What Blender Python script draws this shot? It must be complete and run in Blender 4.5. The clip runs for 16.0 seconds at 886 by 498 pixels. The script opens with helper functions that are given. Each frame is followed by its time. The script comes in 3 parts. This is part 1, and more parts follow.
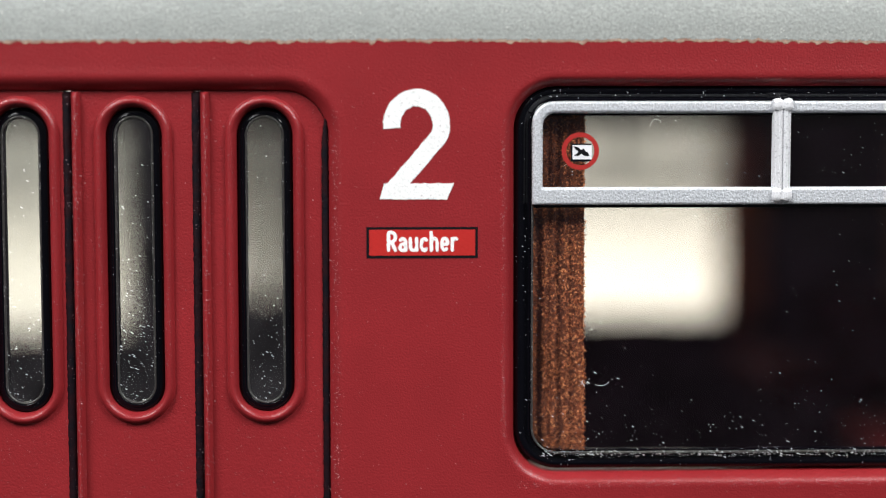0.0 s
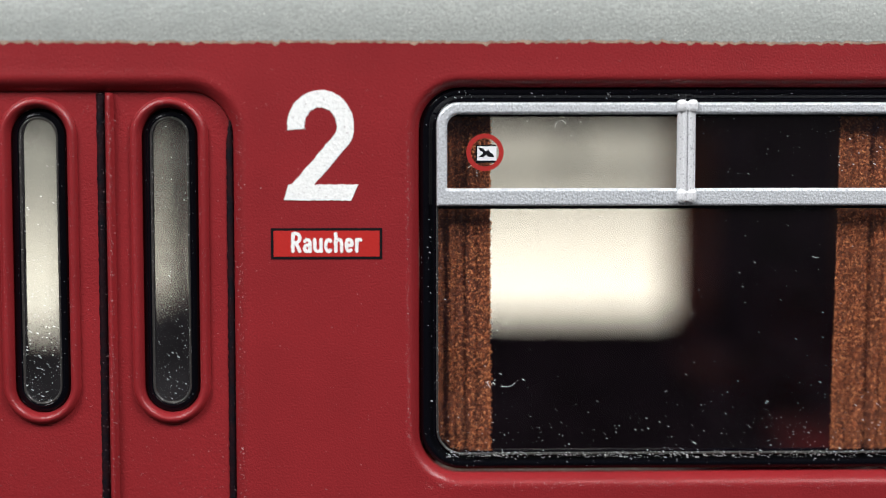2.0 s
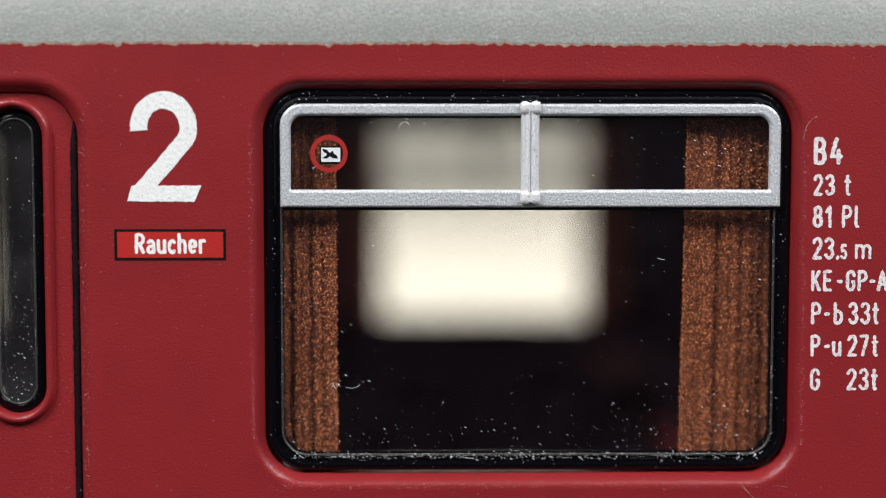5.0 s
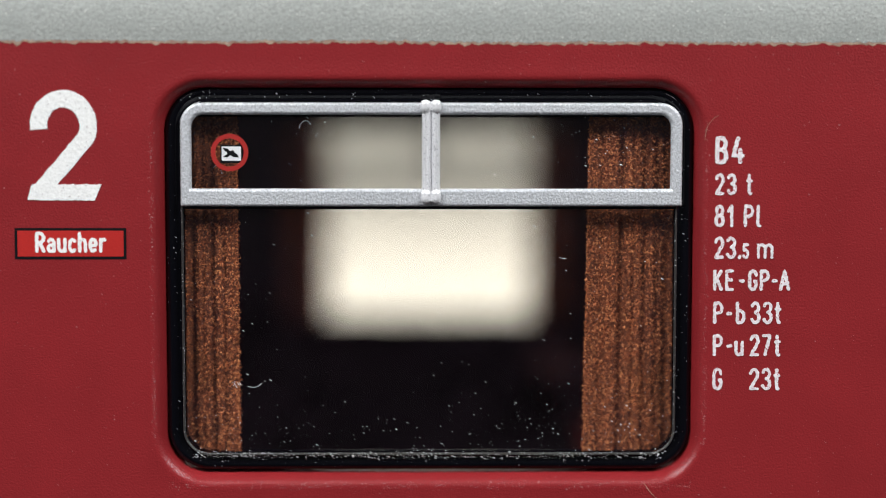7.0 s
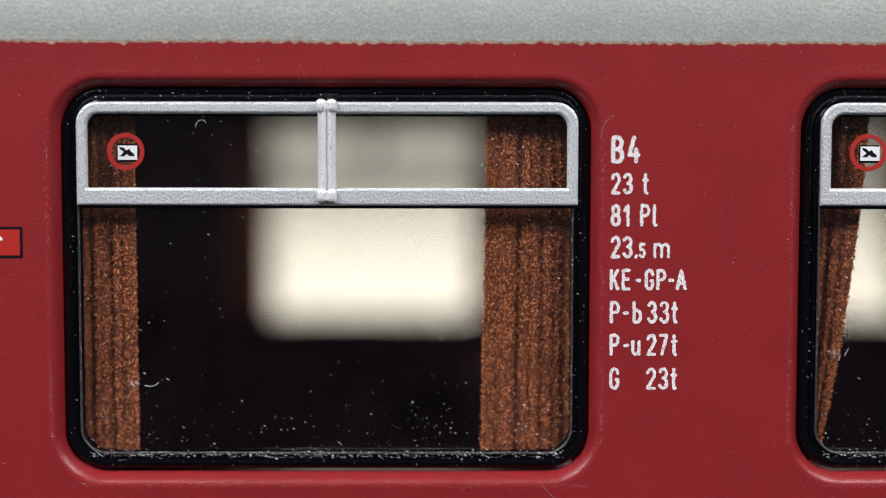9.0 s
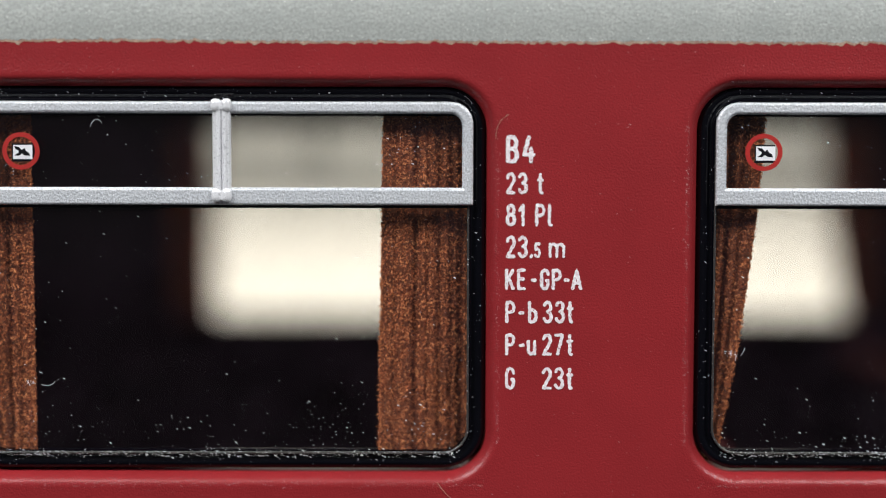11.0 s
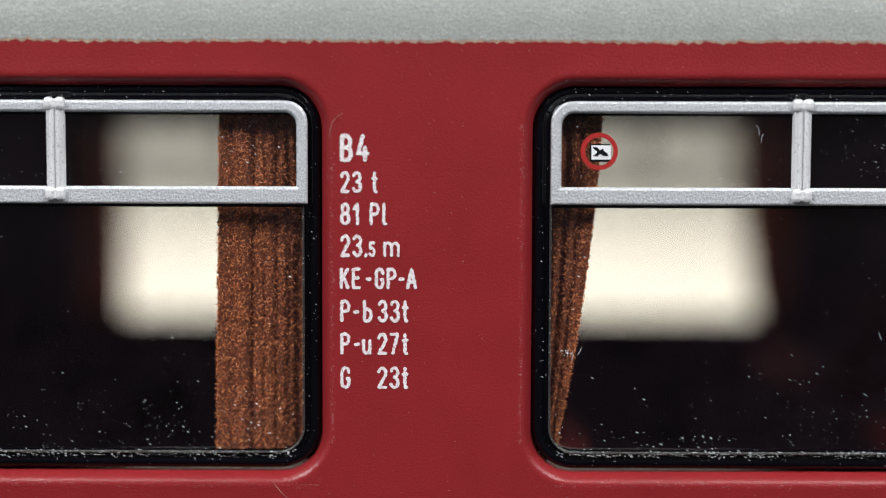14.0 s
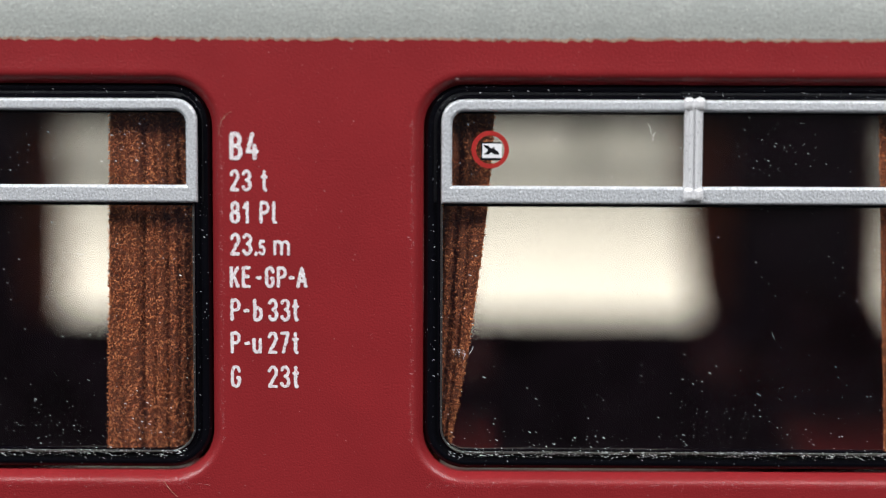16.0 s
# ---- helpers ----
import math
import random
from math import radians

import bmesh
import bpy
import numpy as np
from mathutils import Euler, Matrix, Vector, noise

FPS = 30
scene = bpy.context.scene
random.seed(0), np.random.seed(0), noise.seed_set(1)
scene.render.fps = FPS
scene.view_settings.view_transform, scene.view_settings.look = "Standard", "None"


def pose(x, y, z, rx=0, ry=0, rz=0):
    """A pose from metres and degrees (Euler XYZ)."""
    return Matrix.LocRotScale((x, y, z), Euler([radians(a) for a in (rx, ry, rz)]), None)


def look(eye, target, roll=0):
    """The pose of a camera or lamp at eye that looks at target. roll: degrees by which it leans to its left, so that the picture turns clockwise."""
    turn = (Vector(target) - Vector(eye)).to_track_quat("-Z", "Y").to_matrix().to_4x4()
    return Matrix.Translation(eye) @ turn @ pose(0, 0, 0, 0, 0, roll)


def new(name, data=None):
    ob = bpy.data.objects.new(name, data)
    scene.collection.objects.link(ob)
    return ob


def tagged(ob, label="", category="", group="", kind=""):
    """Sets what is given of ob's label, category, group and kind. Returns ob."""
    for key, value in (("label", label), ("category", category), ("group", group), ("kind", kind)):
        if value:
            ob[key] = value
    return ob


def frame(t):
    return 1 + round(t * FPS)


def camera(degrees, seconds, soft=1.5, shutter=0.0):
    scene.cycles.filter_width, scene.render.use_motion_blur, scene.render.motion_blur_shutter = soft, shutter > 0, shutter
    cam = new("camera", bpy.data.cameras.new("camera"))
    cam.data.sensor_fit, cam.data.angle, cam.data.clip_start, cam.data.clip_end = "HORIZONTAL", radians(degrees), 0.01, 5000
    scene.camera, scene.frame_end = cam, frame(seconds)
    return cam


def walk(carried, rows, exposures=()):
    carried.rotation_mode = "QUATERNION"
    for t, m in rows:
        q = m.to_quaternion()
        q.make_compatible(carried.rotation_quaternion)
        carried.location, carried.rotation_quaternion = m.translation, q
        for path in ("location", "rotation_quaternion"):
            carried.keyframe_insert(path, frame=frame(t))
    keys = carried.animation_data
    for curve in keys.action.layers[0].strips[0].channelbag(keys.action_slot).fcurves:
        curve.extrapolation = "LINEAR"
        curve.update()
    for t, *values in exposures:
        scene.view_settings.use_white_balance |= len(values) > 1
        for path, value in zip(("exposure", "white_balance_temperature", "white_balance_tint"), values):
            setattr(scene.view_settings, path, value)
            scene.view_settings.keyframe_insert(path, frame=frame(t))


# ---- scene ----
cam = camera(33.5, 16.0, soft=1.0)
# seconds, x, y, z in millimetres from the near side of the coach and its datum, yaw, roll
RAIL = 32.0      # datum height above the table, mm
REACH = 40.4     # lens to coach side, mm
TILT = -3.9
ROWS = [
    (0, -10.134, 0.064, -0.037, -1.236, 0.086),
    (0.5, -9.447, 0.044, -0.038, -1.187, 0.076),
    (1, -8.723, -0.023, -0.040, -1.138, 0.067),
    (1.5, -8.029, -0.035, -0.039, -1.090, 0.058),
    (2, -7.374, -0.006, -0.008, -1.041, 0.048),
    (2.5, -6.637, 0.007, 0.034, -0.992, 0.039),
    (3, -5.910, 0.014, 0.029, -0.943, 0.030),
    (3.5, -5.184, -0.002, 0.028, -0.894, 0.021),
    (4, -4.398, -0.103, 0.032, -0.845, 0.011),
    (6.5, -0.710, -0.040, 0.008, -0.601, -0.035),
    (7, 0.000, -0.054, 0.000, -0.552, -0.044),
    (7.5, 0.750, -0.063, -0.002, -0.503, -0.054),
    (8, 1.552, -0.038, -0.007, -0.455, -0.063),
    (8.5, 2.263, -0.052, -0.015, -0.406, -0.072),
    (9, 2.998, -0.076, -0.018, -0.357, -0.082),
    (11.5, 6.827, -0.081, -0.027, -0.113, -0.128),
    (12, 7.629, -0.075, -0.030, -0.064, -0.137),
    (12.5, 8.364, -0.064, -0.034, -0.015, -0.146),
    (13, 9.190, -0.033, -0.040, 0.034, -0.156),
    (13.5, 10.002, -0.011, -0.045, 0.083, -0.165),
    (14, 10.786, -0.004, -0.048, 0.132, -0.174),
    (14.5, 11.589, 0.081, -0.063, 0.181, -0.184),
    (15, 12.372, 0.162, -0.071, 0.229, -0.193),
    (15.5, 13.111, 0.161, -0.079, 0.278, -0.202),
    (16, 13.928, 0.171, -0.086, 0.327, -0.211),
]
walk(cam, [(t, pose(x / 1000, (y - REACH) / 1000, (z + RAIL) / 1000, 90 + TILT, roll, yaw)) for t, x, y, z, yaw, roll in ROWS],
     exposures=((0.0, 0.2), (2.0, 0.06), (4.0, -0.08), (16.0, -0.04)))
cam.data.dof.use_dof = True
cam.data.dof.focus_distance = 0.0408
cam.data.dof.aperture_fstop = 17.0

# ---------------------------------------------------------------- light
world = bpy.data.worlds.new("room_light")
scene.world = world
world.use_nodes = True
world.node_tree.nodes["Background"].inputs[0].default_value = (0.8, 0.86, 1.0, 1)
world.node_tree.nodes["Background"].inputs[1].default_value = 0.25


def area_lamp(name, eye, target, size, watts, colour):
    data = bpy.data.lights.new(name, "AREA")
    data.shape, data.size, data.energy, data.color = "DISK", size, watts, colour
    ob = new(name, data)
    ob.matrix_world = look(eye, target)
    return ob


# two unseen front lamps, placed from the highlights on the window corners
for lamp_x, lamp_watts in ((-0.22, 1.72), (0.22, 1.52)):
    area_lamp("unseen_front_lamp", (lamp_x, -0.20, 0.295), (0, 0, 0.03), 0.17, lamp_watts, (0.97, 0.985, 1.0))
# unseen lamp added to brighten the paper sheet and backdrop
area_lamp("added_sheet_lamp", (0.0, 0.42, 0.42), (0, 0.42, 0.0), 0.20, 3.5, (1.0, 0.97, 0.92))


# ---------------------------------------------------------------- materials
def material(name, colour, rough=0.5, metal=0.0, spots=None, grain=0.0, grain_size=0.06, colour_b=None, blot=3.0,
             bump=0.0, bump_size=0.08, coat=0.0, spec=0.5, fold_shade=0.0, peel=0.0, relief=0.00002):
    """A painted or moulded surface: two tones in broad blots, fine grain, bright specks, fine relief. Sizes in mm."""
    m = bpy.data.materials.new(name)
    m.use_nodes = True
    nt = m.node_tree
    b = nt.nodes["Principled BSDF"]
    tc = nt.nodes.new("ShaderNodeTexCoord")
    link = nt.links.new

    def noise_tex(size, detail=2.0, rough_=0.5):
        n = nt.nodes.new("ShaderNodeTexNoise")
        n.inputs["Scale"].default_value = 1000.0 / size
        n.inputs["Detail"].default_value = detail
        n.inputs["Roughness"].default_value = rough_
        link(tc.outputs["Object"], n.inputs["Vector"])
        return n.outputs["Fac"]

    def ramp(fac, lo, hi):
        r = nt.nodes.new("ShaderNodeMapRange")
        r.inputs["From Min"].default_value, r.inputs["From Max"].default_value = lo, hi
        link(fac, r.inputs["Value"])
        return r.outputs["Result"]

    def mix(fac, a, c):
        x = nt.nodes.new("ShaderNodeMix")
        x.data_type = "RGBA"
        link(fac, x.inputs["Factor"])
        for sock, v in ((x.inputs["A"], a), (x.inputs["B"], c)):
            if isinstance(v, tuple):
                sock.default_value = (*v, 1)
            else:
                link(v, sock)
        return x.outputs["Result"]

    dark = colour_b or tuple(c * 0.82 for c in colour)
    col = mix(ramp(noise_tex(blot), 0.3, 0.7), colour, dark)
    if grain:
        g = tuple(c * (1 - grain) for c in colour)
        col = mix(ramp(noise_tex(grain_size, 1.0), 0.42, 0.62), col, g)
    if fold_shade:   # upright bands, the shade of curtain folds put into the colour
        mp = nt.nodes.new("ShaderNodeMapping")
        mp.inputs["Scale"].default_value = (1, 1, 0.02)
        sn = nt.nodes.new("ShaderNodeTexNoise")
        sn.inputs["Scale"].default_value, sn.inputs["Detail"].default_value = 1000.0 / 0.42, 2.0
        link(tc.outputs["Object"], mp.inputs["Vector"])
        link(mp.outputs["Vector"], sn.inputs["Vector"])
        col = mix(ramp(sn.outputs["Fac"], 0.45, 0.58), col, tuple(c * (1 - fold_shade) for c in colour))
    if spots:
        spot_colour, spot_size, level = spots
        col = mix(ramp(noise_tex(spot_size, 0.0), level, level + 0.04), col, spot_colour)
    link(col, b.inputs["Base Color"])
    b.inputs["Roughness"].default_value = rough
    b.inputs["Metallic"].default_value = metal
    b.inputs["Coat Weight"].default_value = coat
    b.inputs["Specular IOR Level"].default_value = spec
    if bump:
        bp = nt.nodes.new("ShaderNodeBump")
        bp.inputs["Strength"].default_value = bump
        bp.inputs["Distance"].default_value = relief
        link(noise_tex(bump_size, 2.0), bp.inputs["Height"])
        if peel:   # orange peel, a broader swell under the fine relief
            pl = nt.nodes.new("ShaderNodeBump")
            pl.inputs["Strength"].default_value = peel
            pl.inputs["Distance"].default_value = 0.00003
            link(noise_tex(0.38, 2.0, 0.6), pl.inputs["Height"])
            link(pl.outputs["Normal"], bp.inputs["Normal"])
        link(bp.outputs["Normal"], b.inputs["Normal"])
    return m


def clear_pane(name, tint, gloss, haze=0.0, film=(0.6, 0.63, 0.66)):
    m = bpy.data.materials.new(name)
    m.use_nodes = True
    nt = m.node_tree
    nt.nodes.remove(nt.nodes["Principled BSDF"])
    tr = nt.nodes.new("ShaderNodeBsdfTransparent")
    tr.inputs["Color"].default_value = (*tint, 1)
    gl = nt.nodes.new("ShaderNodeBsdfGlossy")
    gl.inputs["Roughness"].default_value = 0.04
    fr = nt.nodes.new("ShaderNodeFresnel")
    fr.inputs["IOR"].default_value = gloss
    mx = nt.nodes.new("ShaderNodeMixShader")
    nt.links.new(fr.outputs[0], mx.inputs[0])
    nt.links.new(tr.outputs[0], mx.inputs[1])
    nt.links.new(gl.outputs[0], mx.inputs[2])
    out = mx
    if haze:   # a diffuse film in patches: dust, and on GLASS a veil lightening the dark
        df = nt.nodes.new("ShaderNodeBsdfDiffuse")
        df.inputs["Color"].default_value = (*film, 1)
        tc, no, mr = (nt.nodes.new(k) for k in ("ShaderNodeTexCoord", "ShaderNodeTexNoise", "ShaderNodeMapRange"))
        no.inputs["Scale"].default_value = 700.0
        mr.inputs["From Min"].default_value, mr.inputs["From Max"].default_value = 0.3, 0.7
        mr.inputs["To Min"].default_value, mr.inputs["To Max"].default_value = haze * 0.4, haze * 1.6
        nt.links.new(tc.outputs["Object"], no.inputs["Vector"])
        nt.links.new(no.outputs["Fac"], mr.inputs["Value"])
        out = nt.nodes.new("ShaderNodeMixShader")
        nt.links.new(mr.outputs["Result"], out.inputs[0])
        nt.links.new(mx.outputs[0], out.inputs[1])
        nt.links.new(df.outputs[0], out.inputs[2])
    nt.links.new(out.outputs[0], nt.nodes["Material Output"].inputs["Surface"])
    return m


def let_light_through(m, colour, share):
    """Thin cloth: part of the light that falls on its back comes through."""
    nt = m.node_tree
    tl, mx = nt.nodes.new("ShaderNodeBsdfTranslucent"), nt.nodes.new("ShaderNodeMixShader")
    tl.inputs["Color"].default_value = (*colour, 1)
    mx.inputs[0].default_value = share
    nt.links.new(nt.nodes["Principled BSDF"].outputs[0], mx.inputs[1])
    nt.links.new(tl.outputs[0], mx.inputs[2])
    nt.links.new(mx.outputs[0], nt.nodes["Material Output"].inputs["Surface"])


def flock_material():
    """Fibres that differ one by one, from umber to bright rust."""
    m = bpy.data.materials.new("curtain_flock")
    m.use_nodes = True
    nt = m.node_tree
    geo, cr = nt.nodes.new("ShaderNodeNewGeometry"), nt.nodes.new("ShaderNodeValToRGB")
    cr.color_ramp.elements[0].color = (0.075, 0.020, 0.008, 1)
    cr.color_ramp.elements[1].color = (0.90, 0.34, 0.13, 1)
    mid = cr.color_ramp.elements.new(0.6)
    mid.color = (0.44, 0.115, 0.037, 1)
    b = nt.nodes["Principled BSDF"]
    b.inputs["Roughness"].default_value = 0.85
    nt.links.new(geo.outputs["Random Per Island"], cr.inputs["Fac"])
    nt.links.new(cr.outputs["Color"], b.inputs["Base Color"])
    return m


# spots on RED and SILVER put the paint's sparkle into the colour
RED = material("crimson_paint", (0.285, 0.0205, 0.0245), 0.31, spots=((0.50, 0.20, 0.20), 0.042, 0.84), grain=0.16, grain_size=0.045, blot=2.0, bump=0.75, bump_size=0.055, peel=0.10, spec=0.45)
GREY = material("grey_roof_paint", (0.385, 0.40, 0.375), 0.5, colour_b=(0.325, 0.345, 0.325), blot=1.1, spots=((0.62, 0.62, 0.58), 0.045, 0.78), grain=0.22, grain_size=0.075, bump=0.9, bump_size=0.09, peel=0.6)
EDGE = material("overspray", (0.58, 0.42, 0.30), 0.7, colour_b=(0.30, 0.13, 0.10), blot=0.3, grain=0.5, grain_size=0.04, bump=0.5)
BLACK = material("black_gasket", (0.003, 0.003, 0.005), 0.10, spots=((0.3, 0.32, 0.36), 0.05, 0.82), spec=0.25)
RIMPLASTIC = material("smoky_plastic", (0.045, 0.042, 0.04), 0.28, spots=((0.5, 0.5, 0.5), 0.05, 0.72), spec=0.5)
SOOT = material("dark_gap", (0.004, 0.004, 0.007), 0.5, colour_b=(0.018, 0.004, 0.006), blot=0.35, spots=((0.30, 0.20, 0.22), 0.05, 0.80), bump=0.8, spec=0.15)
SILVER = material("silver_paint", (0.78, 0.80, 0.83), 0.36, metal=0.3, colour_b=(0.69, 0.71, 0.75), blot=0.3, spots=((0.95, 0.95, 0.97), 0.04, 0.72), grain=0.36, grain_size=0.045, bump=1.3, bump_size=0.075)
BRIGHT = material("bright_silver", (0.93, 0.93, 0.95), 0.30, metal=0.15, spots=((0.5, 0.5, 0.52), 0.05, 0.70), grain=0.2, grain_size=0.04, bump=0.8, bump_size=0.07)
WHITE = material("white_print", (0.92, 0.92, 0.90), 0.6, colour_b=(0.88, 0.88, 0.86), spots=((0.55, 0.50, 0.50), 0.06, 0.765), grain=0.1, bump=1.0, bump_size=0.12)
WHITE_FINE = material("white_small_print", (0.86, 0.84, 0.85), 0.6, colour_b=(0.68, 0.60, 0.62), blot=0.1, spots=((0.5, 0.25, 0.27), 0.05, 0.72), bump=0.5)
SIGN_RED = material("sign_red_print", (0.52, 0.016, 0.012), 0.5, grain=0.15, bump=0.3)
PLATE = material("white_plate", (0.88, 0.88, 0.9), 0.5)
RING_RED = material("ring_red_print", (0.43, 0.018, 0.014), 0.5, grain=0.2)
SIGN_BLACK = material("black_print", (0.004, 0.004, 0.006), 0.7, spec=0.15)
CURTAIN = material("brown_curtain", (0.20, 0.056, 0.021), 0.9, colour_b=(0.12, 0.032, 0.013), blot=0.35, grain=0.7, grain_size=0.045, bump=1.2, bump_size=0.05, fold_shade=0.2)
let_light_through(CURTAIN, (0.55, 0.26, 0.16), 0.3)
FIBRE = flock_material()
INSIDE = material("dark_interior", (0.066, 0.036, 0.052), 0.85, spec=0.15)
SEAT = material("maroon_seat", (0.10, 0.009, 0.009), 0.9, grain=0.2, spec=0.08)
DUST = material("dust", (0.9, 0.9, 0.93), 0.7)
PINK_SPECKS = material("paint_dust_glints", (0.62, 0.42, 0.42), 0.7)
CARD = material("cream_card", (0.85, 0.80, 0.72), 0.9, colour_b=(0.81, 0.765, 0.685), blot=40.0)
GREYCARD = material("grey_card", (0.43, 0.425, 0.40), 0.9, blot=60.0)
TABLE = material("dark_table", (0.010, 0.009, 0.010), 0.9, spec=0.15, colour_b=(0.008, 0.007, 0.008), blot=30.0, grain=0.1, grain_size=2.0)
WALL = material("dark_wall", (0.07, 0.07, 0.075), 0.9, blot=200.0)
# violet film on GLASS lifts the blackness behind it, a veil put into the pane
GLASS = clear_pane("clear_plastic", (0.93, 0.93, 0.92), 1.45, 0.0025, (0.6, 0.36, 0.55))
DUSTY = clear_pane("dusty_plastic", (0.76, 0.77, 0.75), 1.45, 0.017, (0.6, 0.56, 0.6))


# ---------------------------------------------------------------- helpers (millimetres, datum at RAIL)
def mm(x, y, z):
    return (x / 1000, y / 1000, (z + RAIL) / 1000)


def part(name, bm, mat, parent=None, label="", smooth=False):
    """Links a bmesh as one mesh object under a thing or a part."""
    bmesh.ops.recalc_face_normals(bm, faces=bm.faces[:])
    me = bpy.data.meshes.new(name)
    bm.to_mesh(me)
    bm.free()
    me.materials.append(mat)
    if smooth:
        me.polygons.foreach_set("use_smooth", [True] * len(me.polygons))
    ob = new(name, me)
    if parent:
        ob.parent = parent
    return tagged(ob, label)


def rounded(x0, x1, z0, z1, r, n=10, r_low=None):
    """A closed outline in x and z with rounded corners; r for the upper ones, r_low for the lower."""
    rl = r if r_low is None else r_low
    pts = []
    for cx, cz, rr, a0 in ((x1 - r, z1 - r, r, 0), (x0 + r, z1 - r, r, 90), (x0 + rl, z0 + rl, rl, 180), (x1 - rl, z0 + rl, rl, 270)):
        for k in range(n + 1):
            a = radians(a0 + 90 * k / n)
            pts.append((cx + rr * math.cos(a), cz + rr * math.sin(a)))
    return pts


def grow(x0, x1, z0, z1, r, o, n=10, r_low=None):
    """The same outline pushed outwards by o."""
    rl = None if r_low is None else max(r_low + o, 0.005)
    return rounded(x0 - o, x1 + o, z0 - o, z1 + o, max(r + o, 0.005), n, rl)


def loft(bm, loops, closed=True, cap=False):
    """Bridges equal loops of (x, y, z) in mm with quads."""
    rings = [[bm.verts.new(mm(*p)) for p in loop] for loop in loops]
    for a, b in zip(rings, rings[1:]):
        m = len(a)
        for i in range(m if closed else m - 1):
            j = (i + 1) % m
            bm.faces.new((a[i], a[j], b[j], b[i]))
    if cap:
        bm.faces.new(rings[0])
        bm.faces.new(rings[-1][::-1])
    return rings


def flat(loop, y):
    return [(x, y, z) for x, z in loop]


def holed_sheet(bm, outer, holes, y):
    """A flat sheet at y with holes."""
    edges = []
    for loop in (outer, *holes):
        vs = [bm.verts.new(mm(x, y, z)) for x, z in loop]
        edges += [bm.edges.new((vs[i], vs[(i + 1) % len(vs)])) for i in range(len(vs))]
    bmesh.ops.triangle_fill(bm, use_beauty=True, use_dissolve=False, edges=edges)


def box(bm, x0, x1, y0, y1, z0, z1, bev=0.0):
    vs = [bm.verts.new(mm(x, y, z)) for x in (x0, x1) for y in (y0, y1) for z in (z0, z1)]
    fs = [bm.faces.new([vs[i] for i in q]) for q in ((0, 1, 3, 2), (4, 6, 7, 5), (0, 4, 5, 1), (2, 3, 7, 6), (0, 2, 6, 4), (1, 5, 7, 3))]
    if bev:
        es = list({e for f in fs for e in f.edges})
        bmesh.ops.bevel(bm, geom=es, offset=bev / 1000, segments=2, affect="EDGES", profile=0.5)


def empty(name, parent=None, at=(0, 0, 0)):
    ob = new(name)
    ob.empty_display_size = 0.005
    ob.location = at
    ob.parent = parent
    return ob


# ---------------------------------------------------------------- plan of the coach, mm
X_LEFT, X_RIGHT = -34.0, 50.0
WIDTH = 32.0
Z_LOW, Z_EAVE = -20.0, 2.9
PITCH = 20.47
WINDOW_X = (0.02, 0.02 + PITCH, 0.02 + 2 * PITCH)
W_HALF, W_TOP, W_LOW, W_R = 7.32, 1.66, -9.06, 1.15
P_HALF, P_TOP, P_LOW, P_R = 6.84, 1.26, -8.52, 0.72
DOOR = (-26.85, -12.42, -19.0, 1.56, 1.25)
LEAF_EDGES = (-12.48, -16.03, -19.55, -22.30, -26.72)
SLOT_X = (-14.17, -17.76, -20.85, -24.0)
FAR_OPENINGS = ((-17.38, 0.34, -7.2), (-18.85, 0.13, -7.2), (-20.28, 0.52, -7.4), (-28.12, 4.0, -8.9))   # centre, half width, sill

tabletop_bm = bmesh.new()
box(tabletop_bm, -310, 310, -330, 570, -RAIL - 18, -RAIL, 0.0)
tagged(part("tabletop", tabletop_bm, TABLE), "plain black table top under the coach", "table top", kind="structure")

coach = empty("model_railway_coach")
tagged(coach, "crimson model railway coach with grey roof and silver-framed windows", "model train")


def near(y):
    return y


def far(y):
    return WIDTH - y


LIP = ((0.0, 0.55), (0.006, 0.36), (0.03, 0.275), (0.07, 0.195), (0.12, 0.12), (0.17, 0.06), (0.22, 0.018), (0.27, -0.004), (0.33, -0.014), (0.41, -0.012), (0.53, -0.004), (0.85, 0.0))


